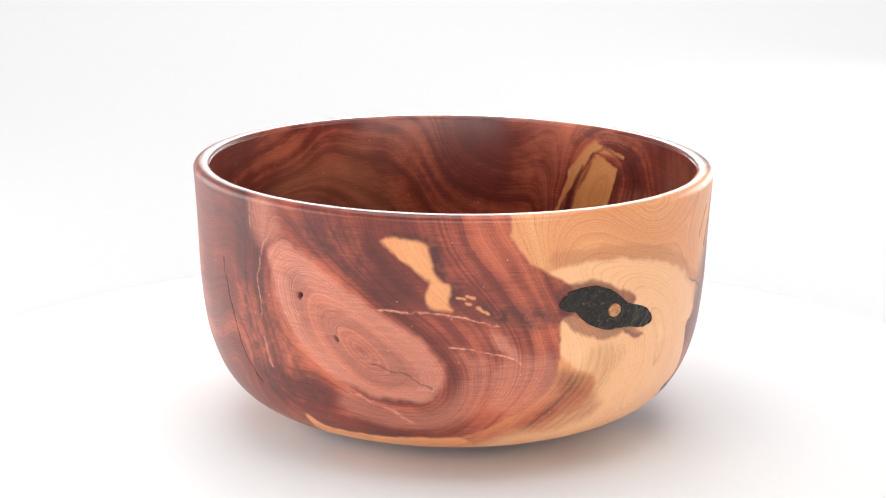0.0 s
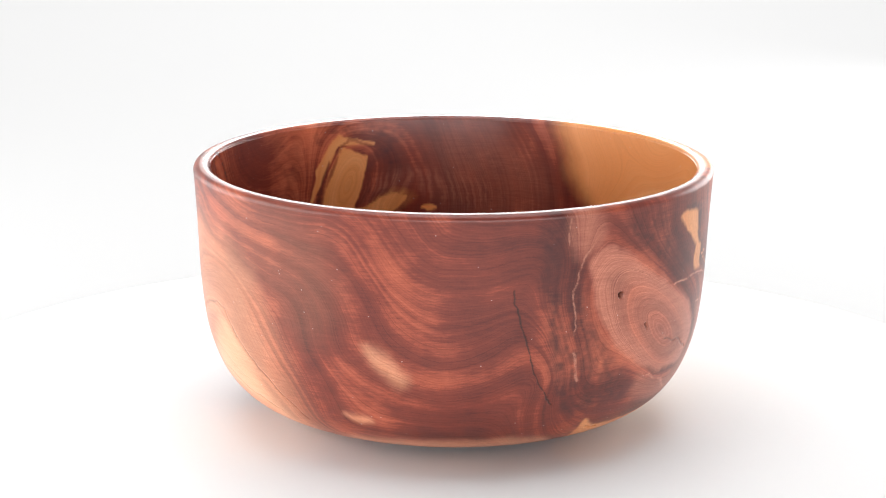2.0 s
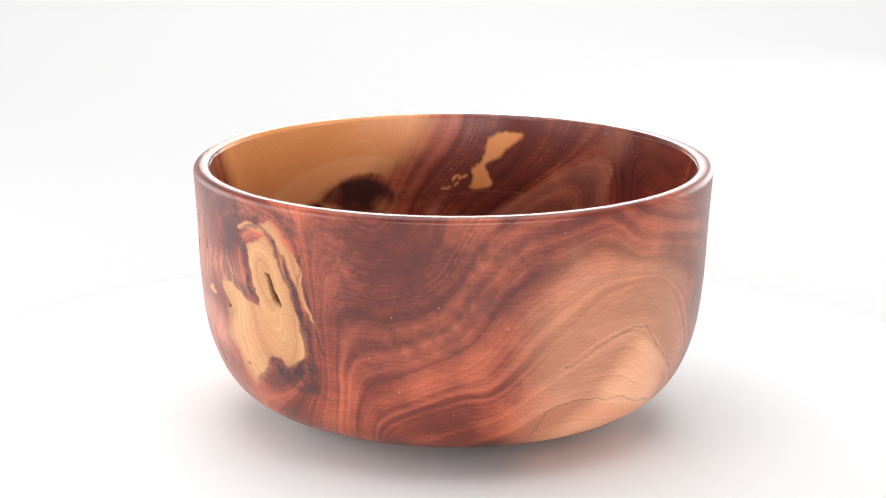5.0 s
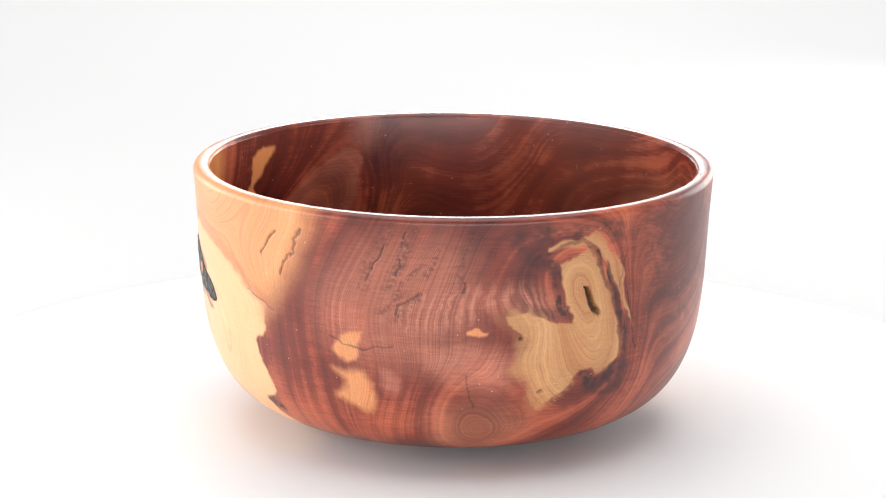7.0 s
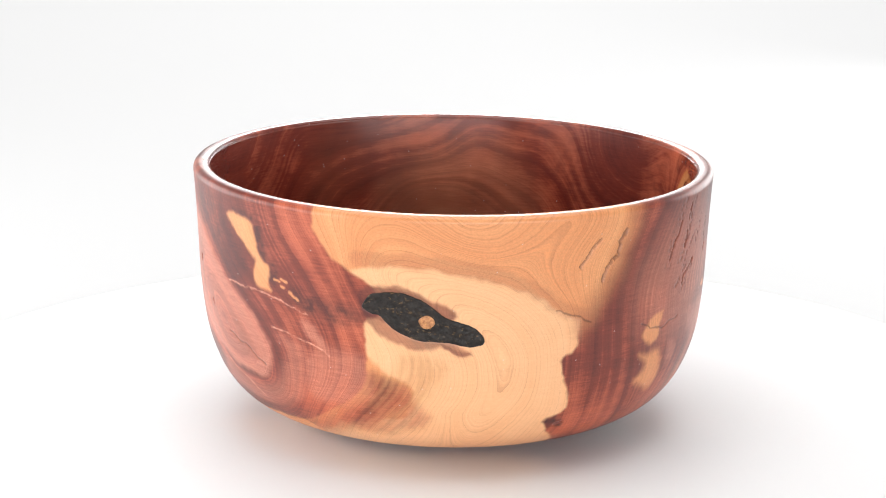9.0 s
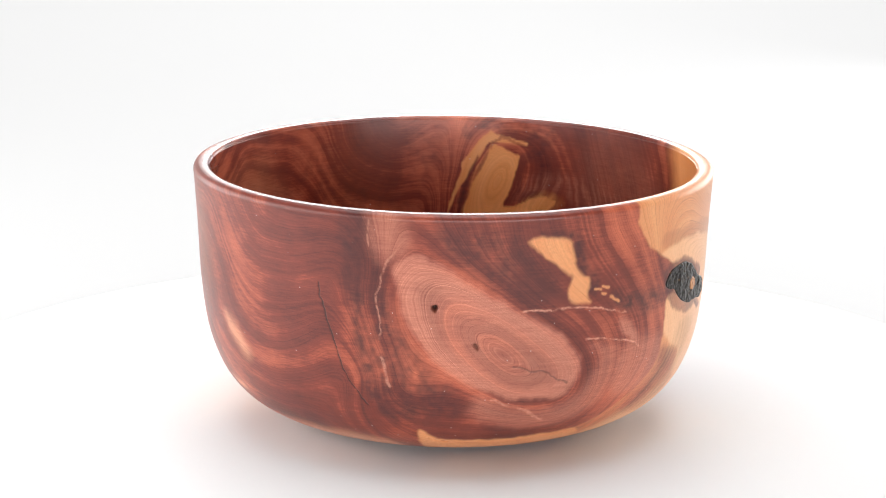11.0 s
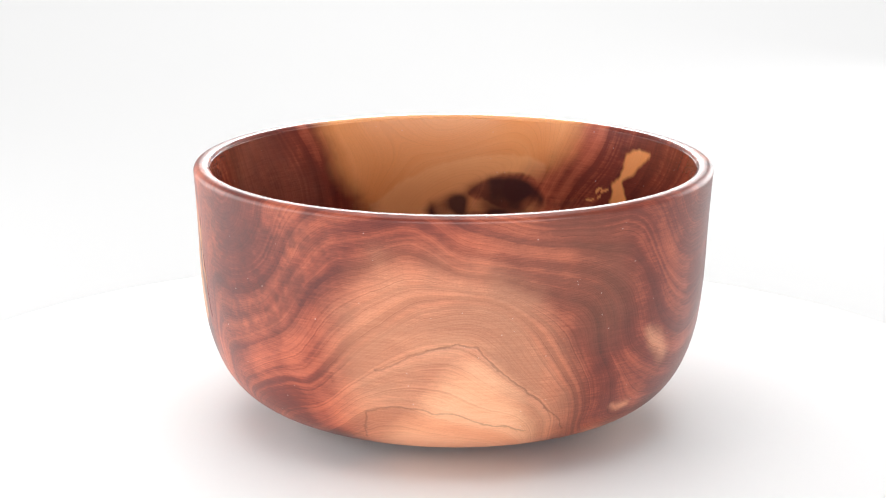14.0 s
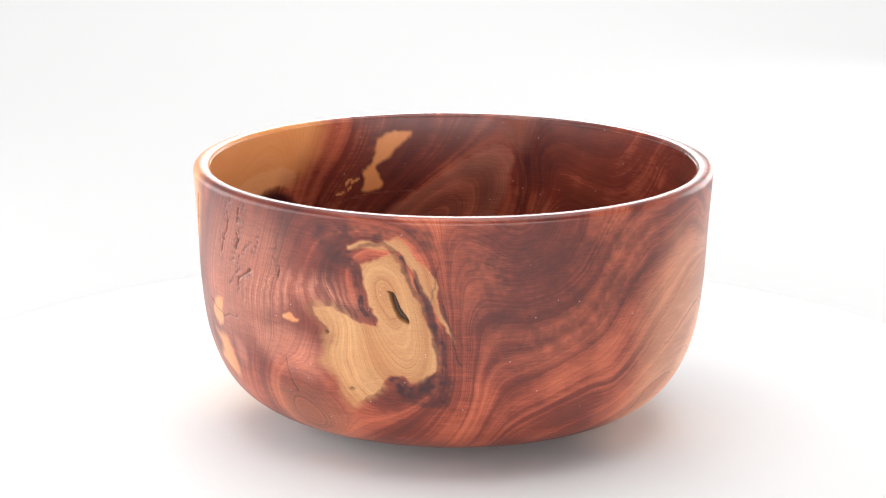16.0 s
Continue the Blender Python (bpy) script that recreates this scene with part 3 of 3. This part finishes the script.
# ---- the bowl's section ----
def outer_section():
    """Radius and height, in millimetres, from the rim down to the foot."""
    r = np.array([111.3, 110.6, 110.0, 109.5, 109.1, 108.5, 107.5, 105.9, 103.0, 98.7, 92.4, 84.2, 74.8, 65.0, 52.0, 42.0])
    z = np.array([-185.4, -195.3, -205.3, -215.3, -225.3, -235.3, -245.2, -255.1, -264.7, -273.7, -281.4, -287.0, -290.5, -292.6, -294.4, -295.2])
    return r, z + 297.0


def smooth(xs, ys, x):
    """A smooth curve through the points (Catmull-Rom)."""
    i = np.clip(np.searchsorted(xs, x) - 1, 0, len(xs) - 2)
    m = np.gradient(ys, xs)
    h = xs[i + 1] - xs[i]
    k = (x - xs[i]) / h
    return ((1 + 2 * k) * (1 - k) ** 2 * ys[i] + k * (1 - k) ** 2 * h * m[i] + k * k * (3 - 2 * k) * ys[i + 1] + k * k * (k - 1) * h * m[i + 1])


def bowl_section():
    """Rows of radius, height, depth s and a flag for the inside, from the floor of the bowl over the rim to the foot, in millimetres."""
    ro, zo = outer_section()
    so = np.concatenate([[0], np.cumsum(np.hypot(np.diff(ro), np.diff(zo)))])
    lip = 2.6
    s = np.concatenate([np.arange(lip, 126, 0.44), np.linspace(126, so[-1], 16)])
    R, Z = smooth(so, ro, s), smooth(so, zo, s)
    rows = [(r, z, t, 0) for r, z, t in zip(R, Z, s)]
    rows += [(40.5, 0.4, so[-1] + 3, 0), (39.5, 0.0, so[-1] + 4, 0), (36.0, 0.0, so[-1] + 6, 0), (33.0, 1.2, so[-1] + 8, 0), (0.02, 1.2, so[-1] + 40, 0)]
    # rounded lip: a wide round outside, a tighter one inside
    cr, cz, tight = R[0] - lip, Z[0], 2.1
    top = [(cr + lip * math.cos(b), cz + lip * math.sin(b), lip - lip * b * 0.9, 0) for b in np.linspace(0.1, math.pi / 2, 14)]
    back = [(cr - 2.3 + tight * math.cos(b), cz + lip - tight + tight * math.sin(b), -tight * (b - 1.57) * 0.9, 1) for b in np.linspace(math.pi / 2 + 0.1, math.pi, 11)]
    inner = []
    for t in np.linspace(lip - 1.0, so[-1], 190):
        r, z = float(smooth(so, ro, np.array([t]))[0]), float(smooth(so, zo, np.array([t]))[0])
        e = 0.5
        r1, z1 = float(smooth(so, ro, np.array([min(t + e, so[-1])]))[0]), float(smooth(so, zo, np.array([min(t + e, so[-1])]))[0])
        nx, nz = -(z - z1), (r1 - r)
        n = math.hypot(nx, nz) or 1
        thick = 7.0 + 2.6 * (t / so[-1])
        inner.append((r + nx / n * thick, z + abs(nz) / n * thick, t, 1))
    inner.append((0.02, inner[-1][1] - 0.3, so[-1] + 40, 1))
    return inner[::-1] + back[::-1] + top[::-1] + rows


def sag(a, z):
    """The rim's slight dip, in millimetres."""
    return (-0.65 - 0.7 * np.cos(np.radians(a - 130))) * (z / 112.0)


COLUMNS = 1680


def grid_mesh(name, V, rows, cols, wrap):
    """A mesh of quads over a grid of points."""
    i, j = np.meshgrid(np.arange(rows - 1), np.arange(cols if wrap else cols - 1), indexing="ij")
    k = (j + 1) % cols
    q = np.stack([i * cols + j, (i + 1) * cols + j, (i + 1) * cols + k, i * cols + k], -1).reshape(-1, 4)
    me = bpy.data.meshes.new(name)
    me.vertices.add(len(V))
    me.vertices.foreach_set("co", V.astype(np.float32).ravel())
    me.loops.add(q.size)
    me.loops.foreach_set("vertex_index", q.astype(np.int32).ravel())
    me.polygons.add(len(q))
    me.polygons.foreach_set("loop_start", np.arange(0, q.size, 4, dtype=np.int32))
    me.polygons.foreach_set("use_smooth", np.ones(len(q), bool))
    me.update(calc_edges=True)
    return me


def part(name, me, material, parent, label=""):
    ob = new(name, me)
    me.materials.append(material)
    ob.parent = parent
    return tagged(ob, label=label)


def turned_bowl():
    bowl = tagged(new("wooden_bowl"), "turned red cedar bowl with pale sapwood and dark knots", "bowl")
    rows = np.array(bowl_section())
    A = np.linspace(0, 360, COLUMNS, endpoint=False)
    a = np.tile(A, len(rows))
    r, z, s, inside = (np.repeat(rows[:, i], COLUMNS) for i in range(4))
    dr, dz = np.gradient(rows[:, 0]), np.gradient(rows[:, 1])
    n = np.hypot(dr, dz)
    nr, nz = np.repeat(-dz / n, COLUMNS), np.repeat(dr / n, COLUMNS)
    ang = np.radians(a)
    P = np.stack([r * np.sin(ang), -r * np.cos(ang), z], 1) / 1000
    # inside, the same figure shows, shifted a little
    f = wood_fields(a + inside * 1.5, np.where(inside > 0, np.abs(s) * 1.03 + 1.0, s), P, inside)
    f["inner"] = inside
    # mottled shade put into the colour of the whole inside wall
    inner_shade = np.clip(0.6 + 0.4 * cloud(P[:, 0] * 38, P[:, 1] * 38, P[:, 2] * 38, 21) + 0.3 * cloud(P[:, 0] * 110, P[:, 1] * 110, P[:, 2] * 110, 22), 0, 1) * 0.36
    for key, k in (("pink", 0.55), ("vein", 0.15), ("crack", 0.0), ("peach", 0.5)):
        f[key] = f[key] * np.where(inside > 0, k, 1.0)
    f["dark"] = np.where(inside > 0, np.maximum(0.7 * f["dark"], inner_shade), f["dark"])
    bark_bed = patch(a, s, BLACK_KNOT, 0.8)
    sink = -(2.6 * f["pit"] + 0.45 * f["crack"] + 0.45 * f["worn"]) * (1 - inside) - 0.45 * bark_bed * (1 - inside)
    bed = inside * patch(a, np.abs(s), "18,40 21,32 27,28 36,30 44,38 52,44 50,55 40,56 30,52 22,48", 3.0)
    bed = bed * np.clip(0.8 + 0.6 * cloud(P[:, 0] * 130, P[:, 1] * 130, P[:, 2] * 130, 23), 0, 1)
    f["dark"], f["sap"] = np.maximum(f["dark"], bed), f["sap"] * (1 - 0.95 * bed)
    r2, z2 = r + nr * sink, z + nz * sink + sag(a, z)
    V = np.stack([r2 * np.sin(ang), -r2 * np.cos(ang), z2], 1) / 1000
    me = grid_mesh("body", V, len(rows), COLUMNS, True)
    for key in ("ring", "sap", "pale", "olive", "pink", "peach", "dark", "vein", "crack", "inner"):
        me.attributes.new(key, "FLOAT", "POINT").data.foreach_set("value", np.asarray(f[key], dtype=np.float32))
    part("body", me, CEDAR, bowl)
    inlay("bark_inclusion", BLACK_KNOT, BARK, bowl, "glossy black bark inclusion", 21, 49, 29, 55, 0.1, 0.36, 0.18)
    inlay("knot_heart", "34.4,41.3 35.2,39.7 36.6,39.8 37.6,41.3 37.8,43.6 37,45.4 35.7,45.4 34.6,43.6", KNOT, bowl,
          "round orange knot core", 33.6, 38.6, 38.6, 46.4, 0.35, 0.2, 0.15)
    return bowl


def inlay(name, outline, material, parent, label, a0, a1, s0, s1, proud, dome, rough):
    """A piece grown into the wall, with that outline."""
    ro, zo = outer_section()
    so = np.concatenate([[0], np.cumsum(np.hypot(np.diff(ro), np.diff(zo)))])
    na, ns = int((a1 - a0) * MM / 0.3), int((s1 - s0) / 0.3)
    s, a = (g.ravel() for g in np.meshgrid(np.linspace(s0, s1, ns), np.linspace(a0, a1, na), indexing="ij"))
    r, z = smooth(so, ro, s), smooth(so, zo, s)
    ang = np.radians(a)
    X, Y = r * np.sin(ang), -r * np.cos(ang)
    wob = 0.35 * cloud(X / 3, Y / 3, z / 3, 31)
    m = patch(a + wob / MM, s + wob, outline, 0.9)
    h = proud * m - 1.4 * (1 - step(0.0, 0.5, m)) + dome * m * cloud(X / 2.4, Y / 2.4, z / 2.4, 33) + rough * m * cloud(X / 0.9, Y / 0.9, z / 0.9, 34)
    V = np.stack([(r + h) * np.sin(ang), -(r + h) * np.cos(ang), z + sag(a, z)], 1) / 1000
    me = grid_mesh(name, V, ns, na, False)
    bm = bmesh.new()
    bm.from_mesh(me)
    bm.verts.ensure_lookup_table()
    bmesh.ops.delete(bm, geom=[bm.verts[i] for i in np.where(m < 0.02)[0]], context="VERTS")
    bm.to_mesh(me)
    bm.free()
    return part(name, me, material, parent, label)


# ---- the setting ----
def lathe(name, section, sides=128):
    """A solid turned round z from (radius, height) pairs that run from axis to axis."""
    bm = bmesh.new()
    loops = [[bm.verts.new((r * math.sin(2 * math.pi * i / sides), -r * math.cos(2 * math.pi * i / sides), z)) for i in range(sides)] for r, z in section]
    for lo, hi in zip(loops, loops[1:]):
        for i in range(sides):
            bm.faces.new((lo[i], lo[(i + 1) % sides], hi[(i + 1) % sides], hi[i]))
    bm.faces.new(loops[0][::-1])
    bm.faces.new(loops[-1])
    me = bpy.data.meshes.new(name)
    bm.to_mesh(me)
    bm.free()
    me.shade_smooth()
    me.set_sharp_from_angle(angle=radians(35))
    return me


def turntable():
    R, top, low = 0.262, 0.0, -0.018
    me = lathe("turntable", [(R - 0.004, low), (R - 0.001, low + 0.001), (R, low + 0.004), (R, top - 0.004), (R - 0.001, top - 0.0012), (R - 0.004, top)], 256)
    ob = new("turntable", me)
    me.materials.append(WHITE_TABLE)
    return tagged(ob, "round white satin turntable disc under the bowl", "turntable")


def box(name, lo, hi, material, kind="structure"):
    bm = bmesh.new()
    bmesh.ops.create_cube(bm, size=1)
    for v in bm.verts:
        v.co = Vector([lo[i] if v.co[i] < 0 else hi[i] for i in range(3)])
    me = bpy.data.meshes.new(name)
    bm.to_mesh(me)
    bm.free()
    me.materials.append(material)
    return tagged(new(name, me), kind=kind)


def sweep():
    """Seamless white sweep: floor, curve and wall in one sheet, whitened by an added glow."""
    low, back, R, width = -0.018, 2.0, 0.30, 3.6
    line = [(-1.7, low), (-0.5, low)] + [(back - R + R * math.sin(b), low + R - R * math.cos(b)) for b in np.linspace(0, math.pi / 2, 24)] + [(back, 1.9)]
    bm = bmesh.new()
    ends = [[bm.verts.new((x, y, z)) for y, z in line] for x in (-width / 2, width / 2)]
    under = [[bm.verts.new((x, y + (0.003 if i > 8 else 0), z - 0.003)) for i, (y, z) in enumerate(line)] for x in (-width / 2, width / 2)]
    for i in range(len(line) - 1):
        bm.faces.new((ends[0][i], ends[1][i], ends[1][i + 1], ends[0][i + 1]))
        bm.faces.new((under[0][i + 1], under[1][i + 1], under[1][i], under[0][i]))
    me = bpy.data.meshes.new("backdrop")
    bm.to_mesh(me)
    bm.free()
    me.shade_smooth()
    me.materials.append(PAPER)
    return tagged(new("backdrop", me), "white sweep behind the turntable, with glow added", "backdrop", kind="structure")


def studio():
    w, f, b, h, low = 2.2, -2.9, 2.6, 2.7, -0.025
    box("floor", (-w, f, low - 0.1), (w, b, low), WALL)
    box("ceiling", (-w, f, h), (w, b, h + 0.1), WALL)
    box("wall_west", (-w - 0.1, f, low - 0.1), (-w, b, h + 0.1), WALL)
    box("wall_east", (w, f, low - 0.1), (w + 0.1, b, h + 0.1), WALL)
    box("wall_north", (-w - 0.1, b, low - 0.1), (w + 0.1, b + 0.1, h + 0.1), WALL)
    box("wall_south", (-w - 0.1, f - 0.1, low - 0.1), (w + 0.1, f, h + 0.1), WALL)


studio()
sweep()
DISC = turntable()
BOWL = turned_bowl()


def motions():
    rows = [(0.5 * i, pose(0, 0, 0, 0, 0, TURN * 0.5 * i)) for i in range(33)]
    walk(BOWL, rows)
    walk(DISC, [(t, pose(0, 0, 0, 0, 0, TURN * t)) for t, _ in rows])


motions()
